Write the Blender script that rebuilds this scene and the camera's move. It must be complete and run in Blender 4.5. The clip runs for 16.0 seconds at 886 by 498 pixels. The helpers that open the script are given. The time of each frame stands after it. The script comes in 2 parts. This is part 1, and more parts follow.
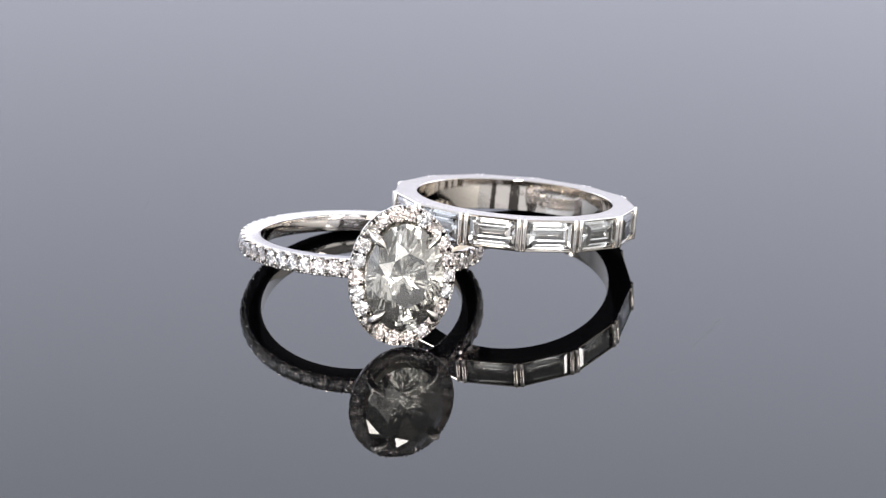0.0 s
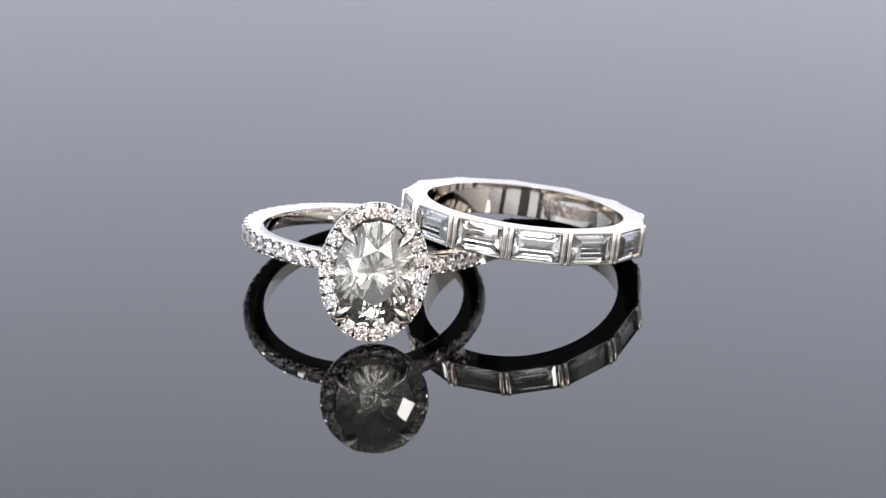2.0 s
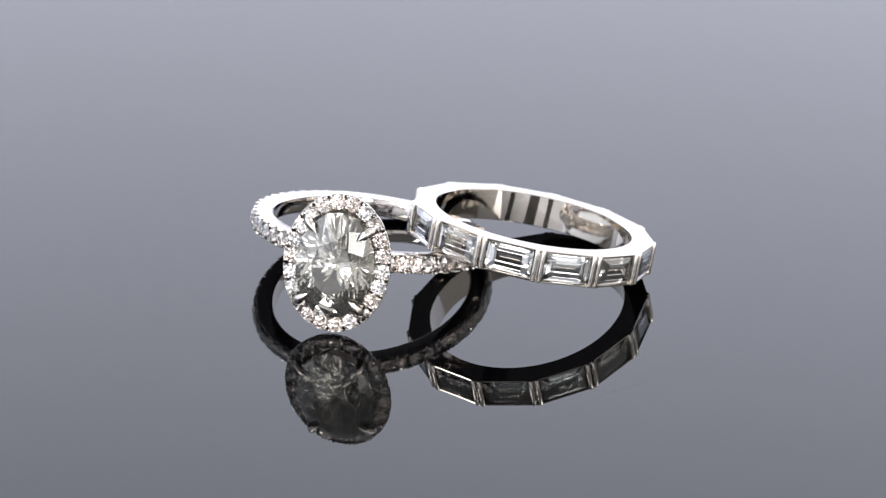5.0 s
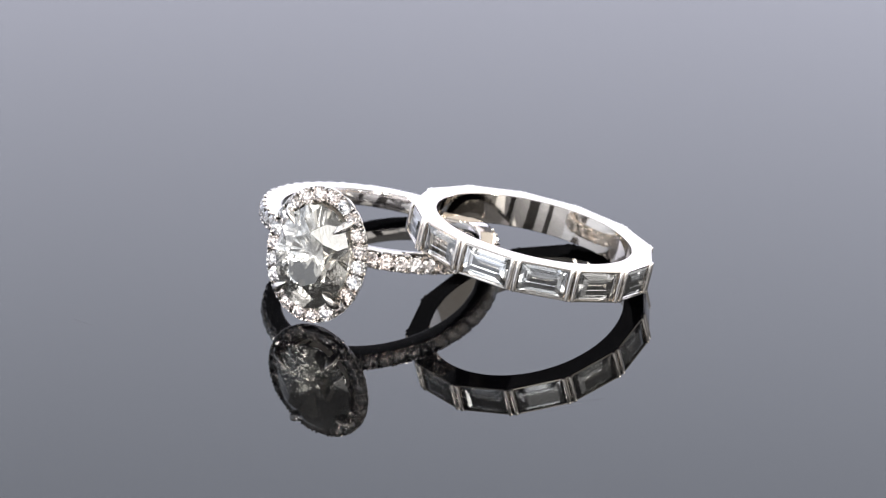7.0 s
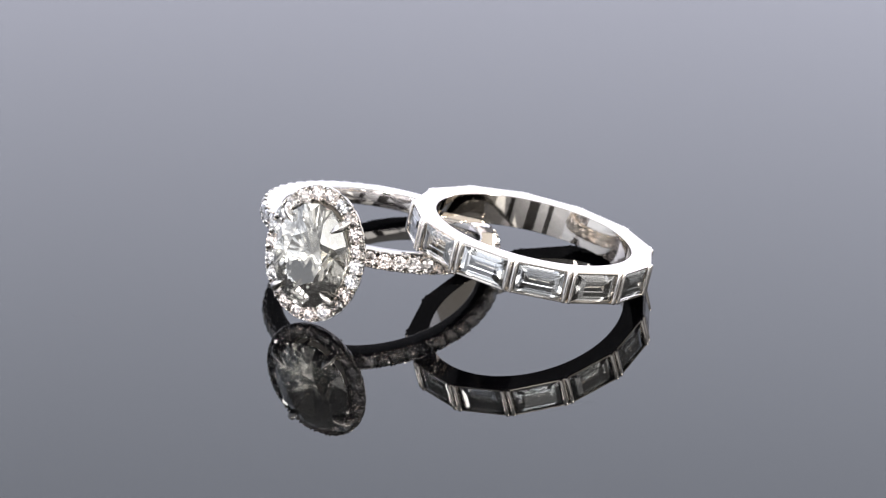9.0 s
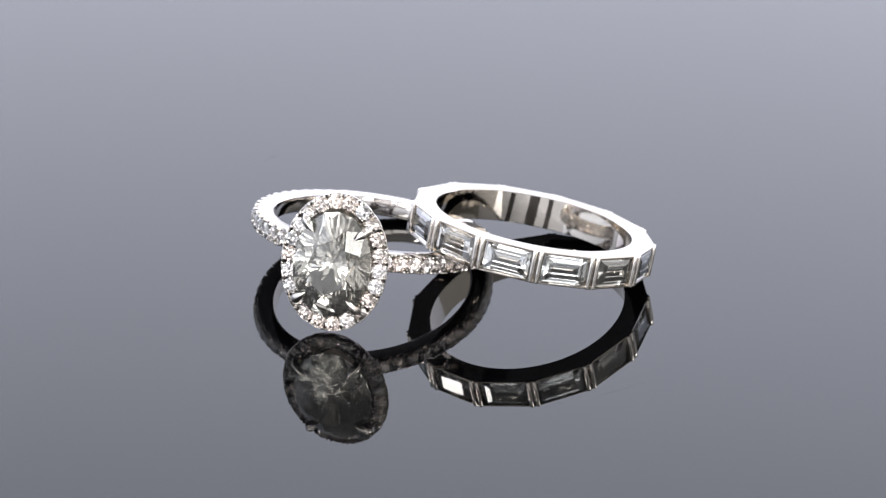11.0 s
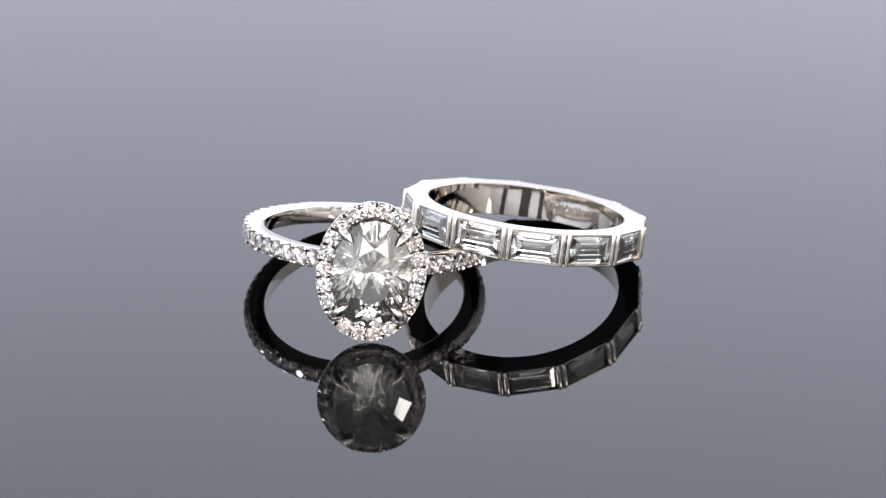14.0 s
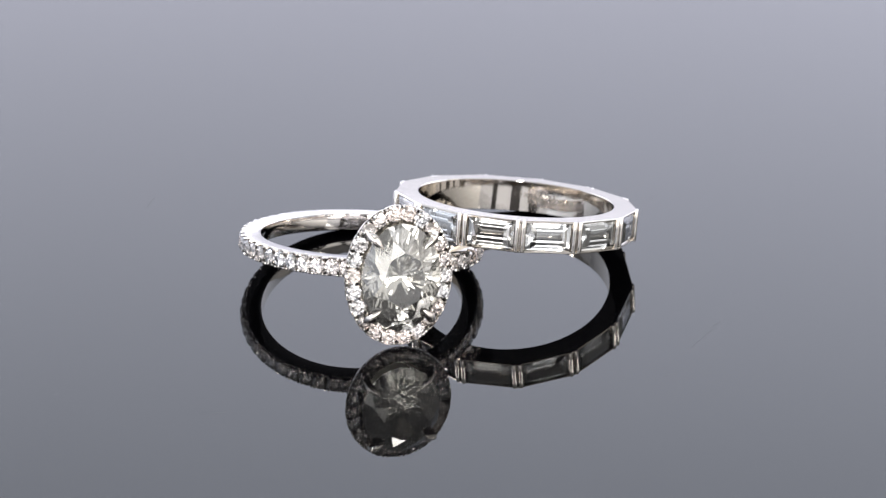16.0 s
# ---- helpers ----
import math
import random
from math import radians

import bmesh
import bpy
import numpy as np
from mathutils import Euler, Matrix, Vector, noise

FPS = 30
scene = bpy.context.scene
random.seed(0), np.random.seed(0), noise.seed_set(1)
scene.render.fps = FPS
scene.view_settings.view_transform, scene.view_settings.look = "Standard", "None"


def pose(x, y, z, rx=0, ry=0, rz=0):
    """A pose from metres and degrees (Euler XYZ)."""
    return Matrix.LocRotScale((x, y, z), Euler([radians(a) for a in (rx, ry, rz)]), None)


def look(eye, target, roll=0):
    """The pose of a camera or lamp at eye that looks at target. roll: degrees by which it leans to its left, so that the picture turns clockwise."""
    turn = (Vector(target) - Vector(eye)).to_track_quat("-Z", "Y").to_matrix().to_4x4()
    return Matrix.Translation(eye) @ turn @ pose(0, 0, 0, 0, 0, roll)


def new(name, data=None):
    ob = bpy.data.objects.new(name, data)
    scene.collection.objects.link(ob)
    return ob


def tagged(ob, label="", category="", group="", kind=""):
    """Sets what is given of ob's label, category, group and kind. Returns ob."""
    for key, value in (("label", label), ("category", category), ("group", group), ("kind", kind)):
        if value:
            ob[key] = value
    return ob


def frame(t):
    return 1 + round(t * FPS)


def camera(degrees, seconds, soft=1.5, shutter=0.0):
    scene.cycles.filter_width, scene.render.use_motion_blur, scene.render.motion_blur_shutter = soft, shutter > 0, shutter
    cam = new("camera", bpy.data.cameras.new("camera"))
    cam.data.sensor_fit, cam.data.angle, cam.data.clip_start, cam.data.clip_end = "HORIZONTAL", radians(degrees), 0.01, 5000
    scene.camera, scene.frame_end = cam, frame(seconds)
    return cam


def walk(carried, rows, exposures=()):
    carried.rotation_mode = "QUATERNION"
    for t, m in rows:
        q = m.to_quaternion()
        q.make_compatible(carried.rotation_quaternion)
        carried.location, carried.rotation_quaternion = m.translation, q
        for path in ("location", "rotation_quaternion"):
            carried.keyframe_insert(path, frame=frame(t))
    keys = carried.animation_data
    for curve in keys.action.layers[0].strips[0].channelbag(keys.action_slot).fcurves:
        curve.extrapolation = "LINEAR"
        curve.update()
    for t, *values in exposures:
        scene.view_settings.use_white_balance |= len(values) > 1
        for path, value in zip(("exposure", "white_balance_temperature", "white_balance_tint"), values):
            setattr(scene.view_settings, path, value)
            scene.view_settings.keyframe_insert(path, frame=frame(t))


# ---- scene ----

MM = 0.001
AL = 2 * math.pi

# ---- camera ----
cam = camera(15.076, 16.0, 1.2)
EYE = pose(0.0016081, -0.2526714, 0.1231723, 90 - 25.48, 0, 0) @ pose(0, 0, 0, 0, 0, 0.37)
cam.data.dof.use_dof, cam.data.dof.focus_distance, cam.data.dof.aperture_fstop = True, 0.270, 64.0
walk(cam, [(0.0, EYE), (16.0, EYE)])

# ---- light ----
world = bpy.data.worlds.new("world")
scene.world = world
world.use_nodes = True
world.node_tree.nodes["Background"].inputs["Color"].default_value = (0.5, 0.5, 0.55, 1)
world.node_tree.nodes["Background"].inputs["Strength"].default_value = 0.05
scene.view_settings.exposure = 0.0


def lamp(name, eye, target, w, h, power, colour=(1, 1, 1)):
    data = bpy.data.lights.new(name, "AREA")
    data.shape, data.size, data.size_y, data.energy, data.color = "RECTANGLE", w, h, power, colour
    ob = new(name, data)
    ob.matrix_world = look(eye, target)
    return ob


for x, w in ((-0.46, 0.24), (-0.17, 0.22), (0.13, 0.14), (0.43, 0.28)):
    lamp("front_softbox", (x, -0.64, 0.31), (x * 0.5, 0, 0.05), w, 0.46, 14.0 * w * 0.46, (1, 0.98, 0.955))
for x, y, z in ((-0.30, -0.10, 0.40), (0.28, -0.16, 0.38), (0.05, 0.02, 0.50), (0.38, -0.02, 0.34), (-0.44, -0.26, 0.26), (-0.40, 0.04, 0.46)):
    lamp("led_lamp", (x, y, z), (0, 0, 0), 0.028, 0.10, 0.55, (1, 0.965, 0.93))


# ---- materials ----
def material(name):
    m = bpy.data.materials.new(name)
    m.use_nodes = True
    nt = m.node_tree
    return m, nt, nt.nodes["Principled BSDF"]


def noise_node(nt, scale, detail=4, rough=0.6):
    tc = nt.nodes.new("ShaderNodeTexCoord")
    n = nt.nodes.new("ShaderNodeTexNoise")
    n.inputs["Scale"].default_value, n.inputs["Detail"].default_value, n.inputs["Roughness"].default_value = scale, detail, rough
    nt.links.new(tc.outputs["Object"], n.inputs["Vector"])
    return n


def ramp(nt, src, lo, hi, a=0.3, b=0.7):
    r = nt.nodes.new("ShaderNodeMapRange")
    r.inputs["From Min"].default_value, r.inputs["From Max"].default_value = a, b
    r.inputs["To Min"].default_value, r.inputs["To Max"].default_value = lo, hi
    nt.links.new(src, r.inputs["Value"])
    return r.outputs["Result"]


def polished_metal(name, colour, rough_lo, rough_hi, bump):
    m, nt, p = material(name)
    p.inputs["Base Color"].default_value = (*colour, 1)
    p.inputs["Metallic"].default_value = 1
    n = noise_node(nt, 900, 5)
    nt.links.new(ramp(nt, n.outputs["Fac"], rough_lo, rough_hi), p.inputs["Roughness"])
    fine = noise_node(nt, 2600, 3)
    b = nt.nodes.new("ShaderNodeBump")
    b.inputs["Strength"].default_value, b.inputs["Distance"].default_value = bump, 0.00002
    nt.links.new(fine.outputs["Fac"], b.inputs["Height"])
    nt.links.new(b.outputs["Normal"], p.inputs["Normal"])
    return m


def gem(name, warm, cool, ior, fill=0.03):
    """Clear cut stone; each differs a little in tint. A patchy white diffuse share brightens its dark facets."""
    m, nt, p = material(name)
    info = nt.nodes.new("ShaderNodeObjectInfo")
    c = nt.nodes.new("ShaderNodeMixRGB")
    c.inputs[1].default_value, c.inputs[2].default_value = (*warm, 1), (*cool, 1)
    nt.links.new(info.outputs["Random"], c.inputs[0])
    g = nt.nodes.new("ShaderNodeBsdfGlass")
    g.inputs["Roughness"].default_value, g.inputs["IOR"].default_value = 0.0, ior
    nt.links.new(c.outputs[0], g.inputs["Color"])
    # pale diffuse share, mixed in only to lift the stone's dark parts
    fill_bsdf = nt.nodes.new("ShaderNodeBsdfDiffuse")
    fill_bsdf.inputs["Color"].default_value = (0.85, 0.84, 0.82, 1)
    n = noise_node(nt, 2200, 5)
    mix = nt.nodes.new("ShaderNodeMixShader")
    nt.links.new(ramp(nt, n.outputs["Fac"], 0.2 * fill, fill, 0.35, 0.75), mix.inputs[0])
    nt.links.new(g.outputs["BSDF"], mix.inputs[1])
    nt.links.new(fill_bsdf.outputs["BSDF"], mix.inputs[2])
    nt.links.new(mix.outputs[0], nt.nodes["Material Output"].inputs["Surface"])
    return m


WHITE_GOLD = polished_metal("white_gold", (0.76, 0.72, 0.68), 0.03, 0.09, 0.10)
PLATINUM = polished_metal("platinum", (0.72, 0.668, 0.605), 0.03, 0.08, 0.12)
ENGRAVED = polished_metal("engraved_metal", (0.62, 0.57, 0.51), 0.12, 0.25, 0.5)
# paler and rougher than the band's gold, to scatter light back through the stone
SATIN = polished_metal("satin_white_gold", (0.88, 0.85, 0.80), 0.6, 0.75, 0.2)
DIAMOND = gem("diamond", (0.998, 0.99, 0.965), (0.998, 0.992, 0.972), 2.42, 0.075)
PAVE = gem("pave_diamond", (1.0, 0.965, 0.945), (0.985, 0.985, 0.99), 2.42)
BAGUETTE = gem("baguette_diamond", (1.0, 0.99, 0.975), (0.982, 0.993, 1.0), 2.42, 0.03)

ACRYLIC, nt, p = material("black_acrylic")
p.inputs["Base Color"].default_value = (0.0006, 0.0006, 0.0008, 1)
p.inputs["IOR"].default_value = 1.39
n = noise_node(nt, 60, 6)
nt.links.new(ramp(nt, n.outputs["Fac"], 0.0, 0.012), p.inputs["Roughness"])

DUST, nt, p = material("dust")
p.inputs["Base Color"].default_value = (0.05, 0.05, 0.052, 1)
p.inputs["Roughness"].default_value = 0.9


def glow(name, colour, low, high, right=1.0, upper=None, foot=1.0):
    """A glowing surface; painted into its emission: a fade upwards from a little over its foot, more to one side."""
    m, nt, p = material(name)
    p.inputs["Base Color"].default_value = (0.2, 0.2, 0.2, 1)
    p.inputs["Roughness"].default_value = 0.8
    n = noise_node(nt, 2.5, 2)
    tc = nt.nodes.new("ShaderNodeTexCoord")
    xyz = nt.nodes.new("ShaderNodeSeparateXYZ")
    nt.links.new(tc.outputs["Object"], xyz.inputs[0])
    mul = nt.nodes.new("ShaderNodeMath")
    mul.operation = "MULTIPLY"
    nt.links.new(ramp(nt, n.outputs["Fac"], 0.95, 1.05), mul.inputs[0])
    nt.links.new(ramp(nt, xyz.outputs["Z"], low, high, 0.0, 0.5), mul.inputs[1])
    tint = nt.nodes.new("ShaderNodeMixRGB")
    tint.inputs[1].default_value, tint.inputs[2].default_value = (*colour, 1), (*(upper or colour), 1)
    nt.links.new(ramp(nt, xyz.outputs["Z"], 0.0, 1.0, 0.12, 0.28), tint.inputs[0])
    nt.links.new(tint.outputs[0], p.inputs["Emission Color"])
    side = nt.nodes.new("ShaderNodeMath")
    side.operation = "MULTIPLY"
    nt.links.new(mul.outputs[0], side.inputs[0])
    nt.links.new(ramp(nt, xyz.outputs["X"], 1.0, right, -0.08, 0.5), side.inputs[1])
    # dimmer foot, painted in so the rings' flat tops reflect less than full white
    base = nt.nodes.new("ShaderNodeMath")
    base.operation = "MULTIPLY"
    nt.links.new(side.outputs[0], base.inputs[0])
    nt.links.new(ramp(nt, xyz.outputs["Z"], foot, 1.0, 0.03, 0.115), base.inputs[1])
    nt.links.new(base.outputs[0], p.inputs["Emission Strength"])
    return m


# back wall is out of view; its painted falloff grades the plate's reflection
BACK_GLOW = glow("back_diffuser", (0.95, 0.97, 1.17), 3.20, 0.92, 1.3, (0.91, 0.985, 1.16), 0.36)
# glow of top and sides is added fill, tinted to colour the stones' facets
TOP_FILL = glow("top_fill", (1.0, 0.985, 0.96), 0.40, 0.40)
COOL_FILL = glow("cool_side_fill", (0.90, 0.97, 1.12), 0.8, 1.2)
WARM_FILL = glow("warm_side_fill", (1.03, 0.99, 0.94), 0.8, 1.2)
CLOTH, nt, p = material("pale_cloth")
n = noise_node(nt, 700, 3)
p.inputs["Roughness"].default_value = 0.9
c = nt.nodes.new("ShaderNodeMixRGB")
c.inputs[1].default_value, c.inputs[2].default_value = (0.54, 0.54, 0.545, 1), (0.62, 0.62, 0.625, 1)
nt.links.new(n.outputs["Fac"], c.inputs[0])
nt.links.new(c.outputs[0], p.inputs["Base Color"])
DARK, nt, p = material("dark_room_cloth")
n = noise_node(nt, 300, 3)
p.inputs["Roughness"].default_value = 0.95
c = nt.nodes.new("ShaderNodeMixRGB")
c.inputs[1].default_value, c.inputs[2].default_value = (0.03, 0.028, 0.027, 1), (0.05, 0.047, 0.045, 1)
nt.links.new(n.outputs["Fac"], c.inputs[0])
nt.links.new(c.outputs[0], p.inputs["Base Color"])


# ---- building blocks ----
def mesh_of(bm, material, smooth=False, angle=35):
    bmesh.ops.recalc_face_normals(bm, faces=bm.faces)
    me = bpy.data.meshes.new("mesh")
    bm.to_mesh(me)
    bm.free()
    me.materials.append(material)
    if smooth:
        me.polygons.foreach_set("use_smooth", [True] * len(me.polygons))
        me.set_sharp_from_angle(angle=radians(angle))
    return me


def part(name, bm, material, parent, label="", smooth=False, m=None):
    me = bm if isinstance(bm, bpy.types.Mesh) else mesh_of(bm, material, smooth)
    ob = new(name, me)
    ob.parent = parent
    if m is not None:
        ob.matrix_basis = m
    return tagged(ob, label)


def box(x0, x1, y0, y1, z0, z1):
    bm = bmesh.new()
    bmesh.ops.create_cube(bm, size=1)
    for v in bm.verts:
        v.co = Vector((x0 + (v.co.x + 0.5) * (x1 - x0), y0 + (v.co.y + 0.5) * (y1 - y0), z0 + (v.co.z + 0.5) * (z1 - z0)))
    return bm


def loft(rings, close=False, caps=True):
    """Skin over rings of points, each ring closed. close: last ring joins the first."""
    bm = bmesh.new()
    vs = [[bm.verts.new(q) for q in ring] for ring in rings]
    k = len(vs[0])
    pairs = list(zip(vs, vs[1:])) + ([(vs[-1], vs[0])] if close else [])
    for a, b in pairs:
        for i in range(k):
            j = (i + 1) % k
            bm.faces.new((a[i], a[j], b[j], b[i]))
    if caps and not close:
        bm.faces.new(vs[0][::-1])
        bm.faces.new(vs[-1])
    return bm


def tube(points, radii, n=10, flat=1.0):
    pts = [Vector(q) for q in points]
    rings = []
    up = Vector((0.31, 0.27, 0.91))
    for i, q in enumerate(pts):
        d = (pts[min(i + 1, len(pts) - 1)] - pts[max(i - 1, 0)]).normalized()
        a = d.cross(up).normalized()
        b = d.cross(a)
        rings.append([q + radii[i] * (math.cos(AL * k / n) * a + flat * math.sin(AL * k / n) * b) for k in range(n)])
    return loft(rings)


def brilliant(ax, ay, crown=0.30, pav=0.87, table=0.57, sections=8, lower=0.27, bulge=0.0):
    """A brilliant-cut stone, girdle at z = 0, ax and ay its half widths; heights go with the smaller one.
    lower: where the lower halves end, as a share of the width. bulge: splits the pavilion facets into finer, slightly tilted ones."""
    bm = bmesh.new()
    s = min(ax, ay)
    st = AL / sections
    half = math.cos(st / 2)
    rs, g = 0.78, 0.035
    rnd = random.Random(8)
    k = 2 * sections

    def vert(r, a, z):
        return bm.verts.new((ax * r * math.cos(a), ay * r * math.sin(a), s * z))
    T, S, G, H = [], [], [], []
    for i in range(sections):
        a = i * st
        T.append(vert(table, a, g + crown))
        S.append(vert(rs, a + st / 2, g + crown * (1 - rs * half) / (1 - table)))
        G += [vert(1, a, g), vert(1, a + st / 2, g + 0.012)]
        H += [vert(1, a, -g), vert(1, a + st / 2, -g - 0.012)]
    bm.faces.new(T)
    for i in range(sections):
        j, h = (i + 1) % sections, i - 1
        bm.faces.new((T[i], T[j], S[i]))
        bm.faces.new((T[i], S[i], G[2 * i], S[h]))
        bm.faces.new((S[i], G[2 * i], G[2 * i + 1]))
        bm.faces.new((S[i], G[2 * i + 1], G[(2 * i + 2) % k]))
    for i in range(k):
        j = (i + 1) % k
        bm.faces.new((G[i], G[j], H[j], H[i]))
    culet = vert(0, 0, -g - pav)
    M = [vert(lower, (i + 0.5) * st, -g - pav * (1 - lower * half)) for i in range(sections)]
    for i in range(sections):
        a, b, c = H[2 * i], H[2 * i + 1], H[(2 * i + 2) % k]
        for corners in ((culet, M[i - 1], a, M[i]), (a, b, M[i]), (b, c, M[i])):
            if not bulge:
                bm.faces.new(corners)
                continue
            share = [rnd.uniform(0.6, 1.4) for v in corners]
            mid = sum((v.co * q for v, q in zip(corners, share)), Vector()) / sum(share)
            out = (corners[1].co - corners[0].co).cross(corners[2].co - corners[0].co).normalized()
            out = out if out.dot(mid + Vector((0, 0, 0.4 * s))) > 0 else -out
            peak = bm.verts.new(mid + out * bulge * s * rnd.uniform(0.5, 1.2))
            for v, w in zip(corners, corners[1:] + corners[:1]):
                bm.faces.new((v, w, peak))
    return bm


def step_cut(lx, ly):
    """A baguette stone, girdle at z = 0."""
    rings = []
    for inset, z in ((0.98 * ly, -0.95), (0.72 * ly, -0.76), (0.36 * ly, -0.43), (0.0, -0.05), (0.0, 0.03), (0.20 * ly, 0.17), (0.44 * ly, 0.28)):
        x, y = lx - inset * (0.95 if z < 0 else 1.6), ly - inset
        rings.append([Vector((sx * x, sy * y, z)) * MM for sx, sy in ((1, 1), (-1, 1), (-1, -1), (1, -1))])
    return loft(rings)


def bead_mesh(r, material, stretch=1.0):
    bm = bmesh.new()
    bmesh.ops.create_uvsphere(bm, u_segments=7, v_segments=4, radius=r)
    for v in bm.verts:
        v.co.z *= stretch
    return mesh_of(bm, material)


# ---- unseen tent round the turntable, added to light and enclose it ----
def wall(name, bm, mat, label):
    return tagged(new(name, mesh_of(bm, mat)), label, kind="structure")


wall("floor", box(-0.6, 0.6, -0.7, 0.5, -0.05, -0.03), CLOTH, "pale grey cloth table under the turntable")
wall("wall_back", box(-0.6, 0.6, 0.40, 0.42, -0.03, 0.60), BACK_GLOW, "glowing white diffuser behind the turntable, out of view, its falloff painted in")
wall("wall_left", box(-0.62, -0.60, -0.7, 0.42, -0.03, 0.60), COOL_FILL, "added glowing cool white wall out of view, fill light for the stones")
wall("wall_right", box(0.60, 0.62, -0.7, 0.42, -0.03, 0.60), WARM_FILL, "added glowing warm white wall out of view, fill light for the stones")
# dark wall and pale strips are added, unseen, to band the metal's reflections
wall("wall_front", box(-0.6, 0.6, -0.72, -0.70, -0.03, 0.60), DARK, "added dark cloth wall out of view in front, for dark reflections")
for x0, x1 in ((-0.60, -0.30), (-0.22, -0.09), (0.05, 0.26), (0.34, 0.60)):
    wall("wall_strip", box(x0, x1, -0.694, -0.690, -0.03, 0.60), CLOTH, "added pale grey cloth strip out of view, for banded reflections")
wall("ceiling", box(-0.62, 0.62, -0.72, 0.42, 0.60, 0.62), TOP_FILL, "added dimly glowing white ceiling out of view, fill light for the stones")


# ---- the turning plate ----
def turntable():
    plate = new("turntable_plate")
    tagged(plate, "round glossy black acrylic turntable plate, turning slowly", "turntable")
    n, r = 160, 0.125
    rings = []
    for rr, z in ((r - 0.001, -0.006), (r, -0.005), (r, -0.001), (r - 0.001, 0.0)):
        rings.append([(rr * math.cos(AL * i / n), rr * math.sin(AL * i / n), z) for i in range(n)])
    disc = part("disc", loft(rings), ACRYLIC, plate)
    n = 64
    part("spindle", loft([[(0.03 * math.cos(AL * i / n), 0.03 * math.sin(AL * i / n), z) for i in range(n)] for z in (-0.03, -0.006)]), DARK, plate)
    # faint hair scratches and specks
    for x, y, length, turn in ((18.3, -17.2, 5.4, 40.5), (20.0, -15.5, 2.0, 33), (-23.2, -17.5, 2.3, -12), (-33.9, -10.7, 0.6, -10), (13.0, -22.5, 1.4, 5), (-18.0, 22.0, 3.0, 60), (24.0, 9.0, 1.6, 20)):
        k = 0.5 * length
        rings = [[(q, w, 0.0), (q, 0, 0.004), (q, -w, 0.0), (q, 0, -0.004)] for q, w in ((-k, 0.002), (-0.5 * k, 0.010), (0.3 * k, 0.013), (k, 0.002))]
        part("scratch", loft([[Vector(v) * MM for v in r] for r in rings]), DUST, disc, m=pose(x * MM, y * MM, 0, 0, 0, turn))
    rnd = random.Random(11)
    bm = bmesh.new()
    for _ in range(60):
        r, a = 0.055 * math.sqrt(rnd.random()), AL * rnd.random()
        bmesh.ops.create_icosphere(bm, subdivisions=1, radius=rnd.uniform(0.008, 0.022) * MM, matrix=pose(r * math.cos(a), r * math.sin(a), 0.00001))
    tagged(part("dust", bm, DUST, disc), kind="stuff")
    return plate


# ---- the ring with the oval stone ----
R1, H1, HOFF = 10.235, 2.537, 0.075
IN1, HALF1 = 8.40, 0.78
STEP1 = 1.25 / R1
FIRST, COUNT = radians(13.3), 20
OVA, OVB = 5.81, 4.49
LIFT = 0.60


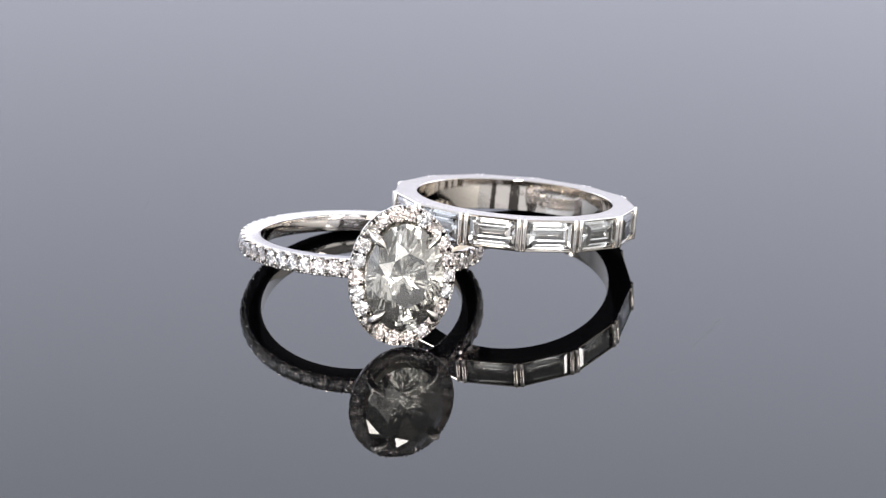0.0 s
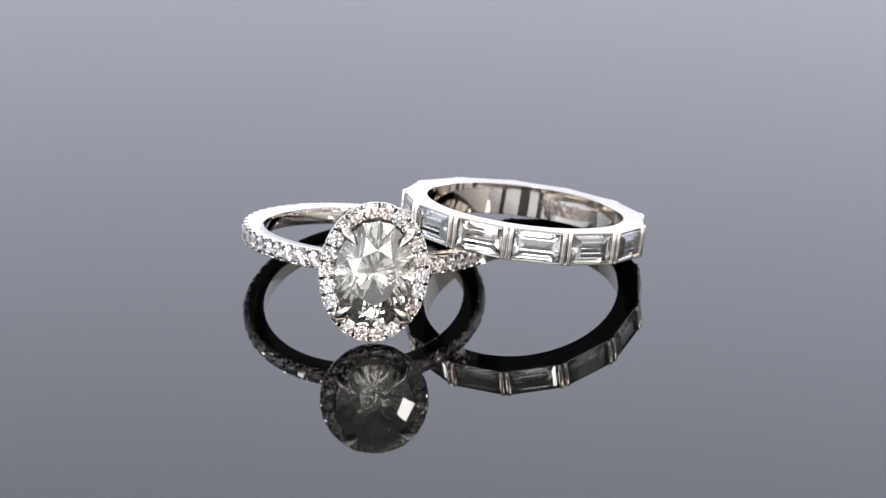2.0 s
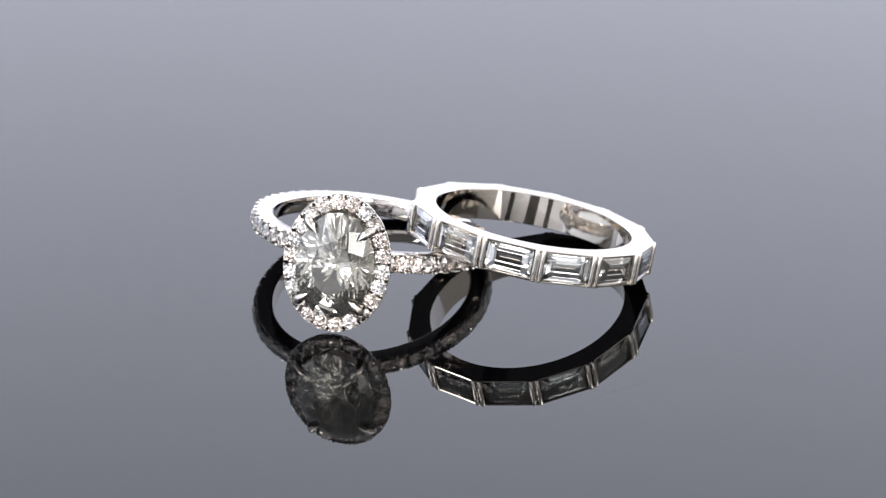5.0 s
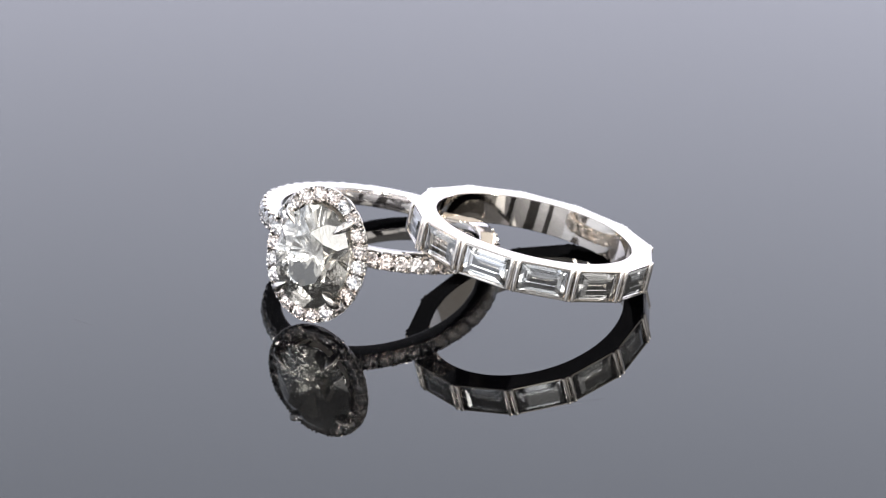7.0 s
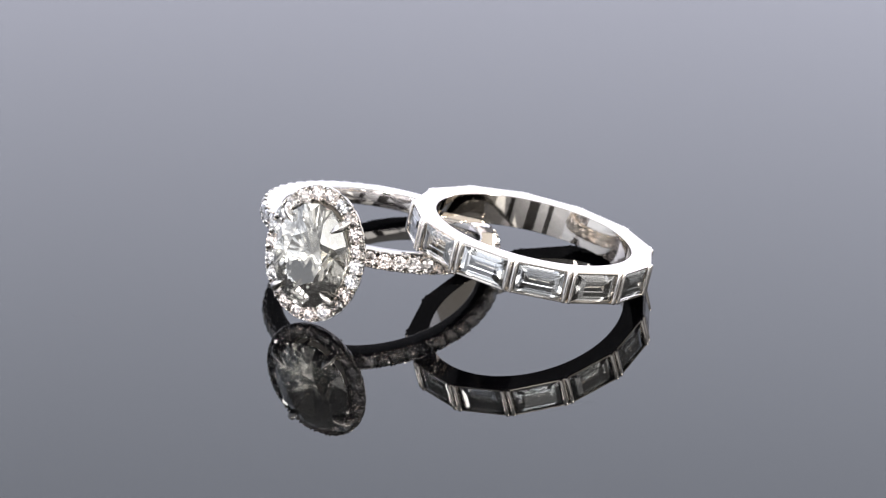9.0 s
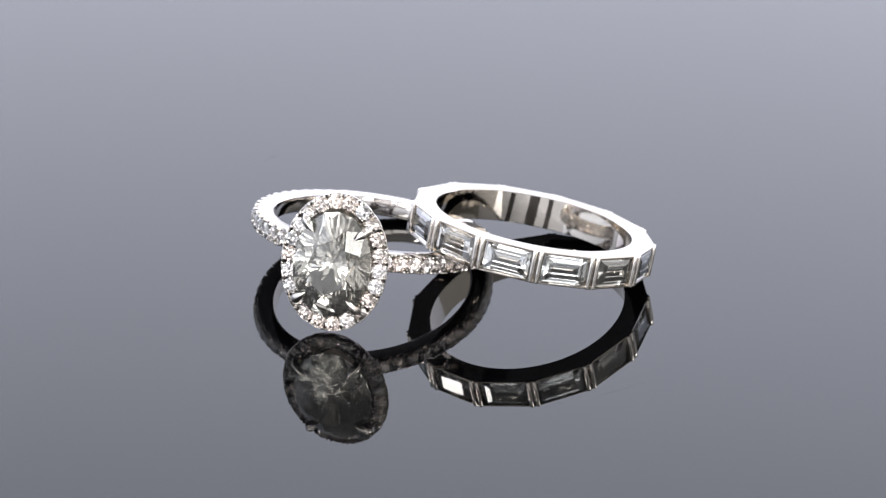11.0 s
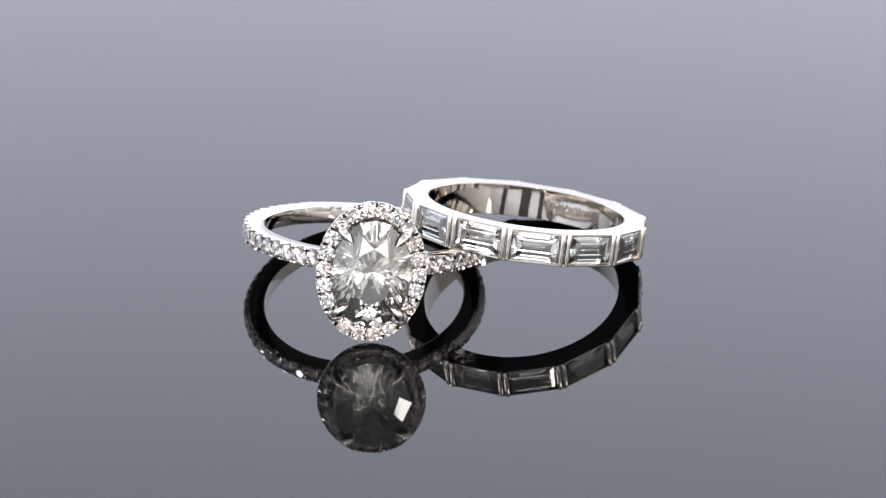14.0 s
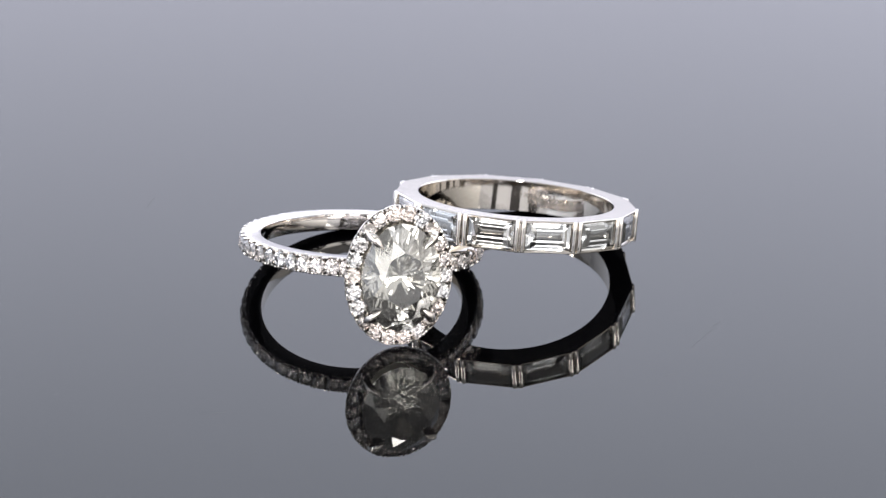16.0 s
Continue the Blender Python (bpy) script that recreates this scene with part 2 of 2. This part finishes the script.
def halo_ring():
    ring = new("halo_ring")
    tagged(ring, "white gold ring with oval diamond halo, resting on black acrylic", "ring")

    # band: swept section with scalloped lips where the small stones sit
    n = 672
    rings = []
    for i in range(n):
        u = AL * i / n
        s = abs((u + math.pi) % AL - math.pi)
        w = HALF1
        k = (s - FIRST) / STEP1
        paved = -1.0 < k < COUNT - 0.4
        if paved:
            wave = abs(math.cos(math.pi * k))
            lip, floor_r = R1 - 0.30 - 0.12 * wave ** 2, R1 - 0.60
        else:
            lip, floor_r = R1 - 0.22, R1 - 0.06
        prof = [(IN1 + 0.18, -w + 0.03), (IN1 + 0.07, -w * 0.84), (IN1 + 0.025, -w * 0.6), (IN1 + 0.006, -w * 0.3), (IN1, 0), (IN1 + 0.006, w * 0.3), (IN1 + 0.025, w * 0.6), (IN1 + 0.07, w * 0.84), (IN1 + 0.18, w - 0.03), (IN1 + 0.28, w),
                (lip - 0.05, w), (lip, w - 0.05), (lip, w - 0.13), (floor_r, w - 0.22), (floor_r, -w + 0.22), (lip, -w + 0.13), (lip, -w + 0.05), (lip - 0.05, -w), (IN1 + 0.28, -w)]
        rings.append([Vector((r * math.cos(u), r * math.sin(u), z)) * MM for r, z in prof])
    band = part("band", loft(rings, close=True), WHITE_GOLD, ring, "polished white gold", True)

    stone = mesh_of(brilliant(0.665 * MM, 0.62 * MM), PAVE)
    bead = bead_mesh(0.12 * MM, WHITE_GOLD, 1.4)
    rnd = random.Random(4)
    for side in (1, -1):
        for i in range(COUNT):
            a = side * (FIRST + STEP1 * i)
            m = pose(0, 0, 0, 0, 0, math.degrees(a)) @ pose((R1 - 0.16) * MM, 0, 0, 0, 90, 0)
            part("pave_stone", stone, None, band, m=m @ pose(0, 0, 0, rnd.uniform(-4, 4), rnd.uniform(-4, 4), 0))
            for d in (-0.13, 0.13):
                b = a + side * STEP1 * (0.5 + d)
                for z in (1, -1):
                    part("bead", bead, None, band, m=pose(0, 0, 0, 0, 0, math.degrees(b)) @ pose((R1 - 0.24) * MM, 0, z * (HALF1 - 0.13) * MM, rnd.uniform(-25, 25), 90 + rnd.uniform(-25, 25), rnd.uniform(-30, 30)))

    # head: x across the finger, y along the ring's axis, z outwards
    head = Matrix(((0, 0, 1, (R1 + H1) * MM), (1, 0, 0, 0), (0, 1, 0, HOFF * MM), (0, 0, 0, 1)))
    count = 22
    # even steps along the oval
    fine = [(OVB - 0.70) * math.cos(AL * i / 2000) for i in range(2001)], [(OVA - 0.70) * math.sin(AL * i / 2000) for i in range(2001)]
    run = np.concatenate([[0], np.cumsum(np.hypot(np.diff(fine[0]), np.diff(fine[1])))])

    def along(f):
        return AL * float(np.interp((f % 1) * run[-1], run, np.arange(2001))) / 2000

    def oval(inset, t, z):
        nx, ny = math.cos(t) / OVB, math.sin(t) / OVA
        k = math.hypot(nx, ny)
        return Vector((OVB * math.cos(t) - inset * nx / k, OVA * math.sin(t) - inset * ny / k, z)) * MM

    rings = []
    n = count * 12
    for i in range(n):
        f = i / n
        t = along(f)
        c = abs(math.cos(math.pi * f * count))
        notch = 0.16 * (1 - c) ** 3
        rings.append([oval(q, t, z) for q, z in ((0.42, -1.0), (0.16 + notch, -0.66), (0.05 + notch, -0.38), (0.01 + 0.4 * notch, -0.24), (0.03 + 0.4 * notch, -0.18), (0.09, -0.18), (0.14, -0.24),
                                                 (0.34, -0.58), (1.00, -0.58), (1.20, -0.26 - 0.10 * c), (1.32, -0.26 - 0.10 * c), (1.46, -0.36), (1.85, -0.80), (1.80, -1.0))])
    halo = part("halo_frame", loft(rings, close=True), WHITE_GOLD, ring, "scalloped white gold halo", True, head)
    stone = mesh_of(brilliant(0.64 * MM, 0.64 * MM), PAVE)
    bead = bead_mesh(0.12 * MM, WHITE_GOLD, 1.4)
    for i in range(count):
        q = oval(0.69, along(i / count), -0.10)
        part("halo_stone", stone, None, halo, m=Matrix.Translation(q) @ pose(0, 0, 0, rnd.uniform(-6, 6), rnd.uniform(-6, 6), rnd.uniform(0, 45)))
        for inset in (0.20, 1.15):
            for d in (-0.13, 0.13):
                part("bead", bead, None, halo, m=Matrix.Translation(oval(inset, along((i + 0.5 + d) / count), -0.03)) @ pose(0, 0, 0, rnd.uniform(-25, 25), rnd.uniform(-25, 25), rnd.uniform(0, 90)))

    part("oval_stone", brilliant(3.26 * MM, 4.42 * MM, 0.36, 0.94, 0.52, 8, 0.22, 0.011), DIAMOND, ring, "large clear oval brilliant-cut diamond", m=head @ pose(0, 0, LIFT * MM))

    # four ridged claws that taper to a point over the stone, each on its post
    for sx in (1, -1):
        for sy in (1, -1):
            base = Vector((sx * 3.20 * 0.76, sy * 4.36 * 0.74, 0))
            d = Vector((base.x, base.y * 0.75, 0)).normalized()
            side = Vector((-d.y, d.x, 0))
            rings = []
            for off, z, w, h in ((-1.35, -2.9, 0.30, 0.30), (-0.55, -1.6, 0.32, 0.32), (0.18, -0.5, 0.36, 0.36), (0.34, LIFT - 0.05, 0.42, 0.40), (0.30, LIFT + 0.32, 0.46, 0.36),
                                 (0.02, LIFT + 0.56, 0.46, 0.28), (-0.42, LIFT + 0.72, 0.34, 0.20), (-0.75, LIFT + 0.78, 0.18, 0.12), (-1.02, LIFT + 0.80, 0.015, 0.015)):
                lean = min(max((z - LIFT) / 0.6, 0.0), 1.0)
                up = d * (1 - lean) + Vector((0, 0, lean))
                q = base + d * off + Vector((0, 0, z))
                rings.append([(q + side * a * w * 0.82 + up * b * h * 0.85) * MM for a, b in ((-0.85, -0.8), (-1, -0.1), (-0.62, 0.55), (-0.10, 0.98), (0.10, 0.98), (0.62, 0.55), (1, -0.1), (0.85, -0.8))])
            part("claw", loft(rings), WHITE_GOLD, ring, "pointed white gold claw", True, head)
    # closed basket, unseen, added to block and scatter light under the stone, with its rail
    n = 72
    rings = []
    for a, b, z in ((2.95, 4.05, -0.85), (2.75, 3.8, -1.3), (2.3, 3.1, -1.95), (1.5, 2.0, -2.45), (0.5, 0.7, -2.62), (0.5, 0.7, -2.82), (1.7, 2.25, -2.62), (2.5, 3.35, -2.05), (2.95, 4.05, -1.35), (3.12, 4.25, -0.85)):
        rings.append([Vector((a * math.cos(AL * i / n), b * math.sin(AL * i / n), z)) * MM for i in range(n)])
    part("scatter_basket", loft(rings, close=True), SATIN, ring, "", True, head)
    rings = []
    for i in range(n):
        q = Vector((2.3 * math.cos(AL * i / n), 3.1 * math.sin(AL * i / n), -2.25)) * MM
        out = Vector((q.x, q.y, 0)).normalized()
        rings.append([q + 0.34 * MM * (math.cos(AL * k / 8) * out + math.sin(AL * k / 8) * Vector((0, 0, 1))) for k in range(8)])
    part("gallery_rail", loft(rings, close=True), WHITE_GOLD, ring, "", True, head)
    return ring


# ---- the band with the baguette stones ----
R2, W2, SIDES, PH2 = 10.35, 1.343, 13, -1.3876
IN2 = 8.27


def baguette_band():
    ring = new("eternity_band")
    tagged(ring, "platinum eternity band of baguette diamonds leaning on the other ring", "ring")
    half = math.pi / SIDES
    n = SIDES * 28

    def outer(u, r):
        s = ((u - PH2) % (2 * half)) - half
        return min(r * math.cos(half) / math.cos(s), r * 0.997)

    rings = []
    for i in range(n):
        u = PH2 + AL * i / n
        o, w = outer(u, R2 - 0.02), W2
        prof = [(IN2 + 0.025, -w + 0.05), (IN2 + 0.006, -w * 0.55), (IN2, 0), (IN2 + 0.006, w * 0.55), (IN2 + 0.025, w - 0.05), (IN2 + 0.07, w),
                (o - 0.06, w), (o, w - 0.05), (o, w - 0.16), (o - 0.18, w - 0.24), (o - 0.9, w - 0.30), (8.72, w - 0.5), (8.72, -w + 0.5),
                (o - 0.9, -w + 0.30), (o - 0.18, -w + 0.24), (o, -w + 0.16), (o, -w + 0.05), (o - 0.06, -w), (IN2 + 0.07, -w)]
        rings.append([Vector((r * math.cos(u), r * math.sin(u), z)) * MM for r, z in prof])
    hoop = part("hoop", loft(rings, close=True), PLATINUM, ring, "polished platinum hoop", True)

    rnd = random.Random(3)
    for i in range(9):
        if i in (3, 6):
            continue
        w, h = rnd.choice((0.16, 0.22, 0.28)), rnd.choice((0.36, 0.44))
        u = 70 - 3.0 * i
        part("engraved_mark", box(-0.012 * MM, 0.0, -w / 2 * MM, w / 2 * MM, (0.2 - h / 2) * MM, (0.2 + h / 2) * MM), ENGRAVED, hoop, m=pose(0, 0, 0, 0, 0, u) @ pose((IN2 + 0.002) * MM, 0, 0))

    # a divider is a half-round upright with rounded ends
    pts = [Vector((0, 0, z)) * MM for z in (-W2 - 0.01, -W2 + 0.05, -W2 + 0.16, -0.4, 0.4, W2 - 0.16, W2 - 0.05, W2 + 0.01)]
    bm = tube(pts, [x * MM for x in (0.08, 0.17, 0.21, 0.21, 0.21, 0.21, 0.17, 0.08)], 12)
    bar = mesh_of(bm, WHITE_GOLD, True)
    back = mesh_of(box(-0.9 * MM, 0.0, -0.46 * MM, 0.46 * MM, (-W2 + 0.10) * MM, (W2 - 0.10) * MM), PLATINUM)
    stone = mesh_of(step_cut(1.90, 1.16), BAGUETTE)
    flat = R2 * math.cos(half)
    for k in range(SIDES):
        a = math.degrees(PH2 + AL * k / SIDES)
        turn = pose(0, 0, 0, 0, 0, a)
        part("divider_seat", back, None, ring, m=turn @ pose((R2 - 0.27) * MM, 0, 0))
        for s in (1, -1):
            part("divider_bar", bar, None, ring, m=turn @ pose((R2 - 0.12) * MM, s * 0.265 * MM, 0))
        mid = pose(0, 0, 0, 0, 0, a + 180 / SIDES)
        place = Matrix(((0, 0, 1, (flat - 0.20) * MM), (1, 0, 0, 0), (0, 1, 0, 0), (0, 0, 0, 1)))
        part("baguette_stone", stone, None, ring, m=mid @ place @ pose(0, 0, 0, rnd.uniform(-2.5, 2.5), rnd.uniform(-2, 2), 0))
    return ring


plate = turntable()
ring_one = halo_ring()
ring_two = baguette_band()


def axes(a, ref):
    a = Vector((*a, 1)).normalized()
    e = (Vector(ref) - a * a.dot(Vector(ref))).normalized()
    f = a.cross(e)
    return e, f, a


def placed(c, a, ref):
    e, f, g = axes(a, ref)
    return Matrix(((e.x, f.x, g.x, c[0] * MM), (e.y, f.y, g.y, c[1] * MM), (e.z, f.z, g.z, c[2] * MM), (0, 0, 0, 1)))


POSE_ONE = placed((-4.7795, 2.1261, 3.05), (0.1100, 0.2124), (math.cos(-1.650), math.sin(-1.650), 0))
POSE_TWO = placed((8.7586, 1.9587, 3.9382), (0.1549, 0.2137), (1, 0, 0))
RATE, BACK_AT = 5.727, 8.11


def angle(t):
    """The plate's turn in degrees: even to one side, then back."""
    d = abs(t - BACK_AT)
    ease = 0.06
    if d < ease:
        d = (d * d + ease * ease) / (2 * ease)
    return RATE * (d - (BACK_AT - 3.5))


def motions():
    times = [0.5 * i for i in range(33)] + [7.8, 7.9, 8.05, 8.11, 8.17, 8.3, 8.4]
    for thing, base in ((plate, Matrix()), (ring_one, POSE_ONE), (ring_two, POSE_TWO)):
        walk(thing, [(t, pose(0, 0, 0, 0, 0, angle(t)) @ base) for t in sorted(times)])


motions()
